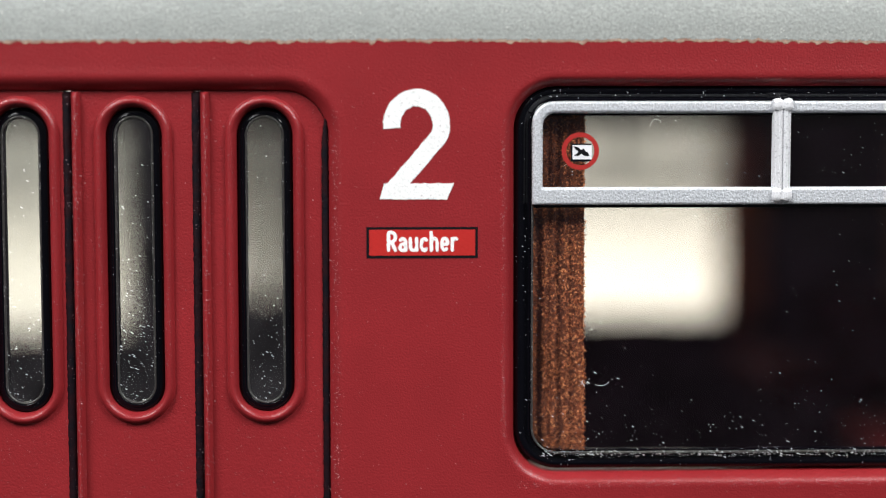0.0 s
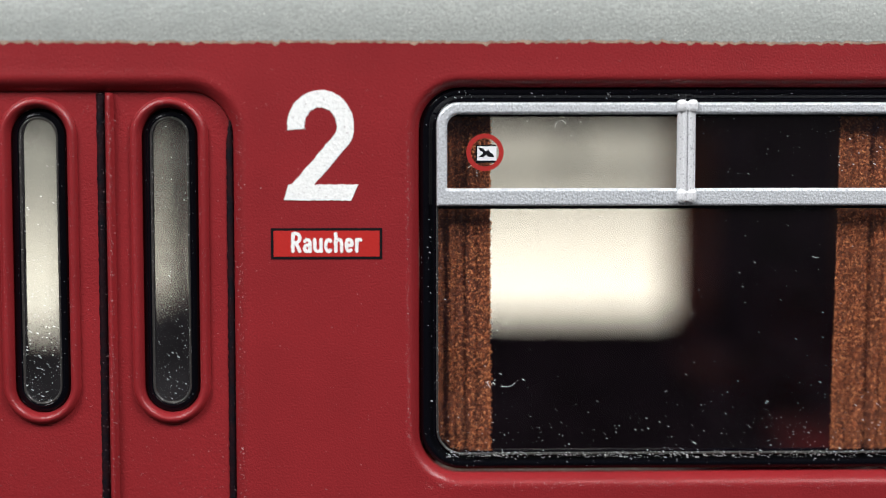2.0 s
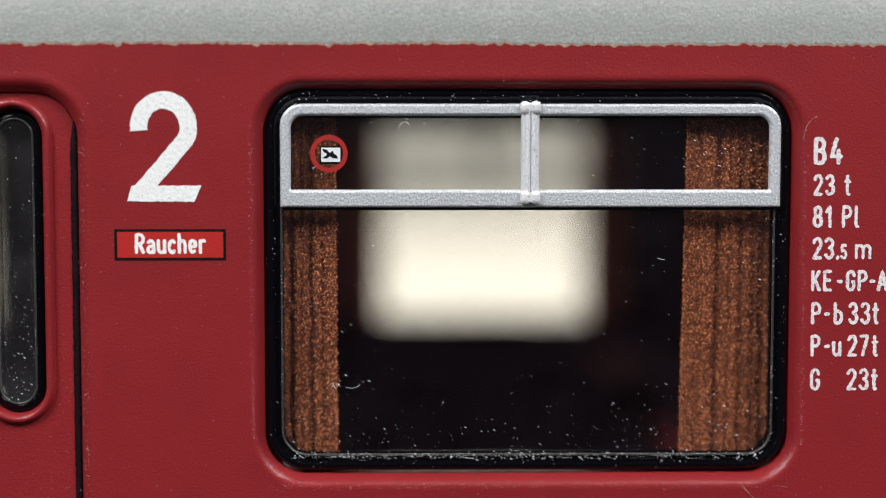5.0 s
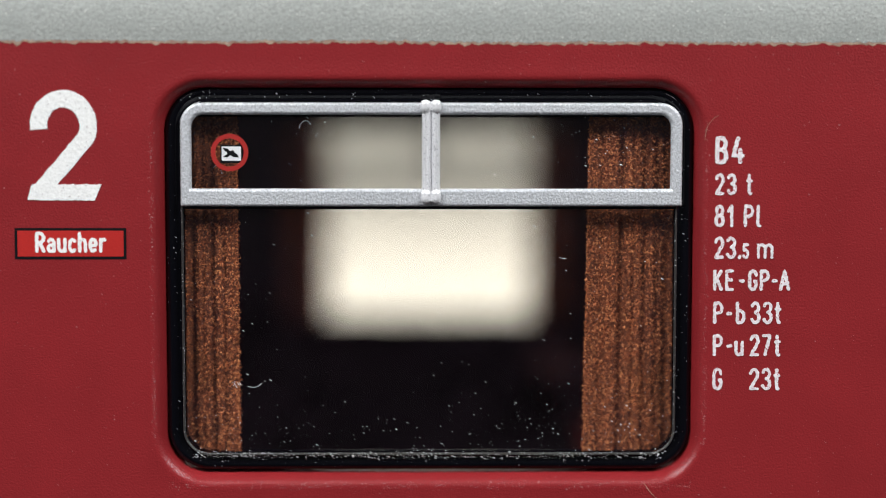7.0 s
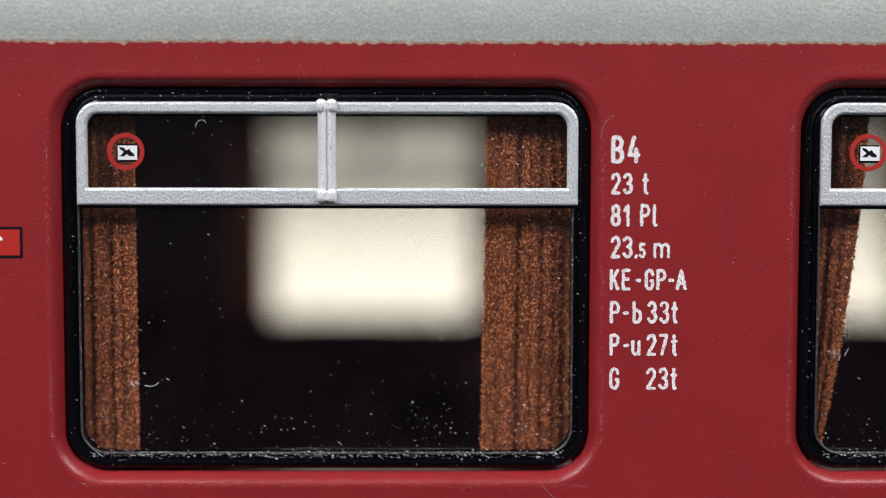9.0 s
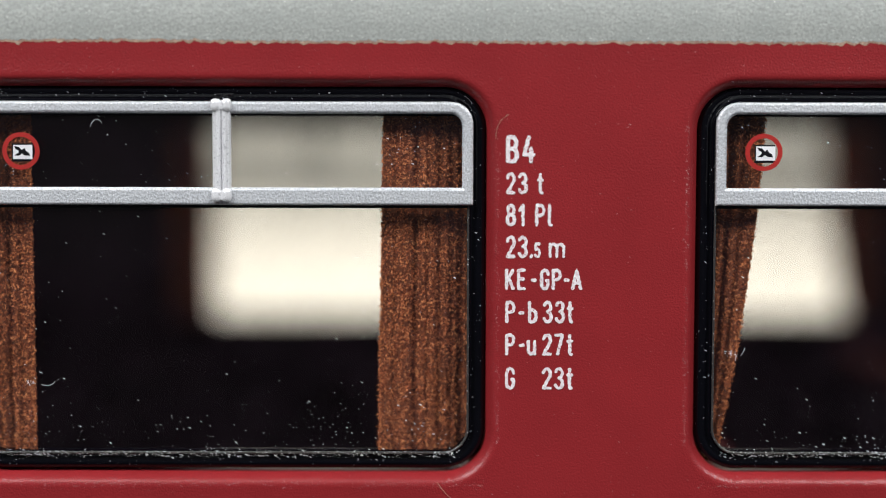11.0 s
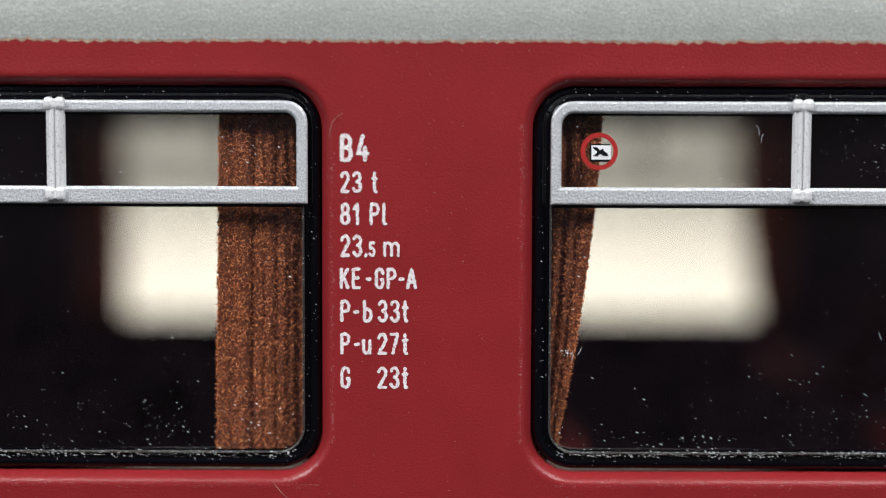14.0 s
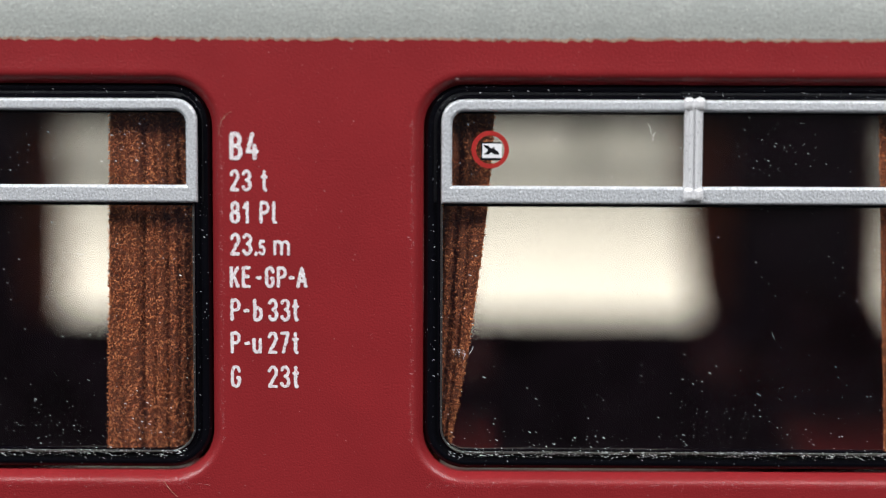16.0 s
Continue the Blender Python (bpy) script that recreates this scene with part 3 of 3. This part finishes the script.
def door():
    y0 = 0.30
    for k, sx in enumerate(SLOT_X):
        right, left = LEAF_EDGES[k] - (0.09 if k else -0.04), LEAF_EDGES[k + 1] + 0.12
        leaf = tagged(empty("door_leaf", coach), "crimson folding door leaf with tall slot window")
        bm = bmesh.new()
        if k == 0:
            outer = [(right, -18.9), (right, 0.33)] + [(right - 1.22 + 1.22 * math.cos(radians(a)), 0.33 + 1.22 * math.sin(radians(a))) for a in range(10, 100, 10)] + [(left, 1.55), (left, -18.9)]
        else:
            outer = [(left, -18.9), (right, -18.9), (right, 1.55), (left, 1.55)]
        holed_sheet(bm, outer, [stadium(sx, 1.05)], y0)
        holed_sheet(bm, outer, [stadium(sx, 0.77)], y0 + 0.6)
        loft(bm, [flat(outer, y) for y in (y0, y0 + 0.6)])
        part("panel", bm, RED, leaf)
        bm = bmesh.new()
        loft(bm, [flat(stadium(sx, h), y0 + y) for h, y in RIM])
        part("slot_rim", bm, RED, leaf, "raised crimson rim", smooth=True)
        bm = bmesh.new()
        prof = ((0.762, 0.6), (0.762, 0.16), (0.71, 0.09), (0.64, 0.10), (0.585, 0.06), (0.555, 0.05), (0.535, 0.10), (0.535, 0.6))
        loft(bm, [flat(stadium(sx, h), y0 + y) for h, y in prof])
        part("gasket", bm, BLACK, leaf, "glossy black gasket", smooth=True)
        bm = bmesh.new()
        loft(bm, [flat(stadium(sx, 0.53), y0 + y) for y in (0.09, 0.5)], cap=True)
        rim_bm = bmesh.new()
        loft(rim_bm, [flat(stadium(sx, h), y0 + y) for h, y in ((0.54, 0.085), (0.53, 0.06), (0.505, 0.045), (0.485, 0.06), (0.475, 0.095))])
        part("pane_rim", rim_bm, RIMPLASTIC, leaf, "glossy moulded pane edge", smooth=True)
        p = part("pane", bm, DUSTY, leaf, "dusty clear pane")
        p.visible_shadow = False
        rng = random.Random(40 + k)
        bm = bmesh.new()
        for _ in range(240 if k == 1 else 120):
            z = -7.0 + abs(rng.gauss(0, 3.2))
            speck(bm, sx + rng.uniform(-0.5, 0.5), min(z, 0.6), y0 + 0.085, rng.choice((0.005, 0.006, 0.008, 0.013)), rng)
        tagged(part("dust", bm, DUST, leaf, "white dust specks"), kind="stuff")
        # raised bead along the hinge edge
        if k < 4:
            bm = bmesh.new()
            x = left
            ends = [(-18.9, 1.0), (1.28, 1.0), (1.38, 0.93), (1.46, 0.75), (1.51, 0.45), (1.53, 0.05)]
            loft(bm, [[(x + 0.25 * u, y0 - 0.23 * q * math.sin(math.pi * u), z) for u in [i / 10 for i in range(11)]] for z, q in ends], closed=False)
            part("edge_bead", bm, RED, leaf, smooth=True)
    for k, e in enumerate(LEAF_EDGES):
        # worn strip with frayed borders
        bm = bmesh.new()
        rng = random.Random(60 + k)
        a, c, front, top = (e - 0.12, e + 0.13, y0 - 0.03, 1.5) if k else (e - 0.12, e + 0.07, y0 - 0.06, 0.78)
        loops = []
        for i in range(301):
            z = top - (top + 18.9) * i / 300
            thin = min(1.0, 0.25 + i / 14) if k == 0 else 1.0
            p, q = a + (c - a) * 0.5 * (1 - thin) + rng.uniform(-0.011, 0.011), c - rng.uniform(-0.011, 0.011)
            w = rng.uniform(-0.012, 0.012)
            loops.append([(p - 0.02, y0 + 0.3, z), (p, front + 0.03, z), (p * 0.65 + q * 0.35, front + w, z), (p * 0.35 + q * 0.65, front - w, z), (q, front + 0.03, z), (q + 0.02, y0 + 0.3, z)])
        loft(bm, loops, closed=False)
        part("door_seal", bm, SOOT, coach, "dusty black rubber seal", smooth=True)


door()


# ---------------------------------------------------------------- lettering
def arc(cx, cy, rx, ry, a0, a1, n=12):
    return [(cx + rx * math.cos(radians(a0 + (a1 - a0) * k / n)), cy + ry * math.sin(radians(a0 + (a1 - a0) * k / n))) for k in range(n + 1)]


BOWL = [(0, 1), (0.22, 1)] + arc(0.22, 0.74, 0.28, 0.26, 90, -90) + [(0, 0.48)]
# narrow engineering letters as strokes: width, strokes on a unit height
GLYPHS = {
    "B": (0.5, [[(0, 0), (0, 1), (0.25, 1)] + arc(0.25, 0.76, 0.23, 0.24, 90, -90) + [(0, 0.52)], [(0.25, 0.52)] + arc(0.25, 0.26, 0.26, 0.26, 90, -90) + [(0, 0)]]),
    "4": (0.55, [[(0.27, 1), (0, 0.28), (0.55, 0.28)], [(0.4, 0.52), (0.4, 0)]]),
    "2": (0.5, [arc(0.25, 0.74, 0.25, 0.26, 170, -35) + [(0, 0), (0.5, 0)]]),
    "3": (0.5, [arc(0.24, 0.76, 0.24, 0.24, 160, -90), arc(0.24, 0.26, 0.26, 0.26, 90, -160)]),
    "5": (0.5, [[(0.45, 1), (0.06, 1), (0.03, 0.52)] + arc(0.22, 0.3, 0.27, 0.3, 110, -150)]),
    "7": (0.5, [[(0, 1), (0.5, 1), (0.15, 0)]]),
    "8": (0.5, [arc(0.25, 0.76, 0.21, 0.24, 0, 360, 18), arc(0.25, 0.26, 0.25, 0.26, 0, 360, 18)]),
    "1": (0.3, [[(0, 0.74), (0.25, 1), (0.25, 0)]]),
    "t": (0.32, [[(0.14, 0.98), (0.14, 0.12), (0.2, 0.0), (0.28, 0)], [(0, 0.68), (0.3, 0.68)]]),
    "P": (0.5, [[(0, 0)] + BOWL]),
    "R": (0.5, [[(0, 0)] + BOWL, [(0.22, 0.48), (0.5, 0)]]),
    "l": (0.2, [[(0.03, 1), (0.03, 0.12), (0.08, 0), (0.18, 0)]]),
    ",": (0.06, [[(0.03, 0.06), (0.0, -0.03)]]),
    "m": (1.2, [[(0, 0), (0, 1)], arc(0.3, 0.66, 0.3, 0.32, 180, 0) + [(0.6, 0)], arc(0.9, 0.66, 0.3, 0.32, 180, 0) + [(1.2, 0)]]),
    "K": (0.5, [[(0, 0), (0, 1)], [(0.46, 1), (0, 0.38)], [(0.14, 0.58), (0.5, 0)]]),
    "E": (0.45, [[(0.45, 1), (0, 1), (0, 0), (0.45, 0)], [(0, 0.52), (0.38, 0.52)]]),
    "-": (0.25, [[(0, 0.46), (0.25, 0.46)]]),
    "G": (0.5, [arc(0.25, 0.74, 0.25, 0.26, 5, 180) + arc(0.25, 0.26, 0.25, 0.26, 180, 360) + [(0.5, 0.44), (0.36, 0.44)]]),
    "A": (0.62, [[(0, 0), (0.31, 1), (0.62, 0)], [(0.12, 0.3), (0.5, 0.3)]]),
    "a": (0.42, [arc(0.2, 0.46, 0.21, 0.2, 150, 0) + [(0.42, 0)], arc(0.2, 0.18, 0.2, 0.18, 0, 360, 16)]),
    "b": (0.46, [[(0, 1), (0, 0), (0.2, 0)] + arc(0.2, 0.3, 0.26, 0.3, -90, 90) + [(0, 0.6)]]),
    "c": (0.4, [arc(0.22, 0.33, 0.22, 0.33, 45, 315)]),
    "e": (0.44, [[(0.02, 0.34), (0.43, 0.34)] + arc(0.22, 0.34, 0.22, 0.33, 0, 310)]),
    "h": (0.42, [[(0, 1), (0, 0)], [(0, 0.4)] + arc(0.21, 0.44, 0.21, 0.22, 180, 0) + [(0.42, 0)]]),
    "r": (0.32, [[(0, 0.67), (0, 0)], [(0, 0.38)] + arc(0.2, 0.42, 0.2, 0.24, 180, 55)]),
    "u": (0.46, [[(0, 0.67), (0, 0.24)] + arc(0.22, 0.24, 0.22, 0.24, 180, 270) + [(0.44, 0.1)], [(0.46, 0.67), (0.46, 0)]]),
}


def ribbon(bm, pts, half, y, rng, rough):
    """A raised stroke with ragged borders and blunt round ends."""
    fine = [pts[0]]
    for p, q in zip(pts, pts[1:]):
        n = max(1, int(math.hypot(q[0] - p[0], q[1] - p[1]) / (half * 0.7)))
        fine += [(p[0] + (q[0] - p[0]) * k / n, p[1] + (q[1] - p[1]) * k / n) for k in range(1, n + 1)]
    left, right = [], []
    for i, (x, z) in enumerate(fine):
        p, q = fine[max(0, i - 1)], fine[min(len(fine) - 1, i + 1)]
        dx, dz = q[0] - p[0], q[1] - p[1]
        ln = math.hypot(dx, dz) or 1.0
        dx, dz = dx / ln, dz / ln
        if i == 0:
            left.append((x - dx * half * 0.8 - dz * half * 0.5, z - dz * half * 0.8 + dx * half * 0.5))
            right.append((x - dx * half * 0.8 + dz * half * 0.5, z - dz * half * 0.8 - dx * half * 0.5))
        h, g = half + rng.uniform(-rough, rough), half + rng.uniform(-rough, rough)
        left.append((x - dz * h, z + dx * h))
        right.append((x + dz * g, z - dx * g))
        if i == len(fine) - 1:
            left.append((x + dx * half * 0.8 - dz * half * 0.5, z + dz * half * 0.8 + dx * half * 0.5))
            right.append((x + dx * half * 0.8 + dz * half * 0.5, z + dz * half * 0.8 - dx * half * 0.5))
    slope = 0.004 / len(left)   # each stroke rises a little along its way, so crossings lie over one another
    loft(bm, [[(x, yy - k * slope * (yy < 0), z) for k, (x, z) in enumerate(row)] for row, yy in ((left, 0.003), (left, y), (right, y), (right, 0.003))], closed=False)


def lettering(words, x0, z0, z1, mat, parent, label, half=0.052, narrow=0.72, gap=0.055, y=-0.012, rough=0.012, seed=1):
    """Raised print: each word starts at its own x; strokes fill the height z0 to z1."""
    rng = random.Random(seed)
    bm = bmesh.new()
    h = z1 - z0 - 2 * half
    for word, at in words:
        x = x0 + at + half
        for ch in word:
            width, strokes = GLYPHS[ch]
            for n, st in enumerate(strokes):
                ribbon(bm, [(x + px * h * narrow, z0 + half + pz * h) for px, pz in st], half, y - 0.0055 * n, rng, rough)
            x += width * h * narrow + 2 * half + gap
    return part("lettering", bm, mat, parent, label)


LINES = ((-0.42, 0.35, (("B", 0), ("4", 0.44))), (-1.27, -0.67, (("23", 0), ("t", 0.85))), (-2.16, -1.53, (("81", 0), ("Pl", 0.81))), (-3.03, -2.41, (("23", 0), (",", 0.66))),
         (-3.92, -3.32, (("KE", -0.01), ("-", 0.69), ("GP", 0.95), ("-", 1.60), ("A", 1.81))), (-4.84, -4.21, (("P", 0), ("-", 0.35), ("b", 0.63), ("33", 1.03), ("t", 1.69))),
         (-5.74, -5.12, (("P", 0), ("-", 0.37), ("u", 0.60), ("27", 1.02), ("t", 1.69))), (-6.69, -6.06, (("G", 0), ("23", 1.02), ("t", 1.69))))
for n, (z0, z1, words) in enumerate(LINES):
    lettering(words, 7.87, z0, z1, WHITE_FINE, near_side, "small white printed lettering", half=0.056 if n == 0 else 0.044, seed=n)
lettering((("5", 0.78),), 7.87, -3.03, -2.60, WHITE_FINE, near_side, "small white printed lettering", half=0.038, seed=20)
lettering((("m", 1.19),), 7.87, -3.03, -2.60, WHITE_FINE, near_side, "small white printed lettering", half=0.038, narrow=0.88, seed=21)


def figure_two():
    """The class number: a ribbon along an arc, a slope and a foot."""
    bm = bmesh.new()
    cx, cz, rx, rz, h = -9.985, 0.62, 0.675, 0.735, 0.235
    path = [(cx + rx * math.cos(radians(a)), cz + rz * math.sin(radians(a))) for a in range(188, -34, -6)]
    x_end, z_end = path[-1]
    path += [(x_end + (-10.70 - x_end) * k / 14, z_end + (-1.25 - z_end) * k / 14) for k in range(1, 15)]
    left, right = [], []
    rng = random.Random(2)
    for i, (x, z) in enumerate(path):
        a, b = path[max(0, i - 1)], path[min(len(path) - 1, i + 1)]
        dx, dz = b[0] - a[0], b[1] - a[1]
        ln = math.hypot(dx, dz)
        j, q = rng.uniform(-0.012, 0.012), rng.uniform(-0.012, 0.012)
        left.append((x - dz / ln * (h + j), z + dx / ln * (h + j)))
        right.append((x + dz / ln * (h + q), z - dx / ln * (h + q)))
    for y0, y1 in ((-0.014, 0.004),):
        loft(bm, [[(x, y, z) for x, z in row] for row, y in ((left, y1), (left, y0), (right, y0), (right, y1))], closed=False)
    top = [(-10.88 + 1.92 * k / 24, -0.98 + rng.uniform(-0.012, 0.012)) for k in range(25)]
    low = [(-11.00 + 1.84 * k / 24, -1.42 + rng.uniform(-0.014, 0.014)) for k in range(25)]
    loft(bm, [[(x, y, z) for x, z in row] for row, y in ((top, 0.004), (top, -0.0165), (low, -0.0165), (low, 0.004))], closed=False)
    return part("class_number", bm, WHITE, near_side, "large white number two")


figure_two()

rng = random.Random(77)
for x, z, ln, turn, curl in ((7.58, 0.25, 0.8, 1.5, -1.2), (6.0, -9.3, 0.6, -1.0, 0.4)):
    bm = bmesh.new()
    hair(bm, x, z, -0.024, ln, rng, turn, curl)
    part("scratch", bm, EDGE, near_side, "fine pale scratch")

# pale specks on the painted side: dust, and glints drawn as specks
bm = bmesh.new()
rng = random.Random(91)
for _ in range(1500):
    x, z = rng.uniform(-26.0, 31.0), rng.uniform(-11.0, 2.7)
    on_glass = any(abs(x - wx) < W_HALF + 0.1 and W_LOW - 0.1 < z < W_TOP + 0.1 for wx in WINDOW_X)
    if not on_glass and not DOOR[0] < x < DOOR[1] + 0.2:
        speck(bm, x, z, -0.004, rng.choice((0.004, 0.004, 0.005, 0.006, 0.009)), rng)
for wx in WINDOW_X[:2]:   # worn paint and the pink highlight on window lips and door beads, as specks
    for _ in range(520):
        sg, off = rng.choice((-1, 1)), 0.31 + rng.gauss(0, 0.035)
        speck(bm, wx + sg * (W_HALF + off), rng.uniform(W_LOW + 0.8, W_TOP - 0.9), -0.014, rng.choice((0.004, 0.005, 0.006, 0.008)), rng)
    for _ in range(420):
        speck(bm, rng.uniform(wx - W_HALF, wx + W_HALF), W_LOW - 0.31 + rng.gauss(0, 0.06), -0.014, rng.choice((0.004, 0.005, 0.007)), rng)
for e in LEAF_EDGES[:4]:
    for _ in range(420):
        off = rng.gauss(0.27, 0.07)
        speck(bm, e + off, rng.uniform(-11.0, 1.2), 0.07 if e < -13 else -0.018, rng.choice((0.004, 0.005, 0.006, 0.009)), rng)
    for _ in range(120):
        speck(bm, e + rng.uniform(-2.8, 0.0) if e > -13 else e + rng.uniform(-2.4, 0.0), rng.uniform(-11.0, -7.9), 0.296, rng.choice((0.004, 0.005, 0.006)), rng)
for e, sx in zip(LEAF_EDGES, SLOT_X):   # and on the leaves and slot rims, standing for their brighter reflections
    for _ in range(320):
        x, z = rng.uniform(sx - 1.55, sx + 1.5), rng.uniform(-9.5, 1.45)
        if abs(x - sx) > 1.1 or z < -7.8:
            speck(bm, x, z, 0.296, rng.choice((0.004, 0.005, 0.006, 0.008)), rng)
    for _ in range(160):
        side_x = rng.choice((-0.92, 0.92)) + rng.gauss(0, 0.05)
        speck(bm, sx + side_x, rng.uniform(-6.5, 0.3), 0.126, rng.choice((0.004, 0.005, 0.006)), rng)
tagged(part("dust", bm, PINK_SPECKS, coach, "fine pale specks on the paint, dust and drawn glints"), kind="stuff")

sign = empty("smoking_sign", coach)
tagged(sign, "small red sign with white lettering")
bm = bmesh.new()
box(bm, -11.37, -8.31, -0.010, 0.004, -3.04, -2.18)
part("border", bm, SIGN_BLACK, sign, "black border")
bm = bmesh.new()
box(bm, -11.29, -8.385, -0.014, -0.009, -2.965, -2.255)
part("field", bm, SIGN_RED, sign, "bright red field")
lettering((("Raucher", 0),), -10.81, -2.87, -2.28, WHITE, sign, "white lettering", half=0.047, narrow=0.76, gap=0.032, y=-0.019, rough=0.008, seed=30)

# ---------------------------------------------------------------- backdrop and room
bm = bmesh.new()
box(bm, -290, 290, 552, 555, -RAIL, 330, 0.5)
tagged(part("backdrop", bm, GREYCARD), "plain pale card backdrop standing behind the coach", "backdrop", kind="structure")
bm = bmesh.new()
box(bm, -290, 290, 60, 550, -RAIL, -RAIL + 0.6, 0.1)
tagged(part("paper_sheet", bm, CARD), "large plain cream paper sheet lying on the table", "paper sheet")
for name, a in (("wall_north", (-310, 310, 560, 570, -RAIL, 460)), ("wall_south", (-310, 310, -330, -320, -RAIL, 460)), ("wall_west", (-310, -300, -320, 560, -RAIL, 460)),
                ("wall_east", (300, 310, -320, 560, -RAIL, 460)), ("ceiling", (-310, 310, -330, 570, 460, 470))):
    bm = bmesh.new()
    box(bm, *a)
    tagged(part(name, bm, WALL), "plain dark enclosing surface", name.split("_")[0], kind="structure")
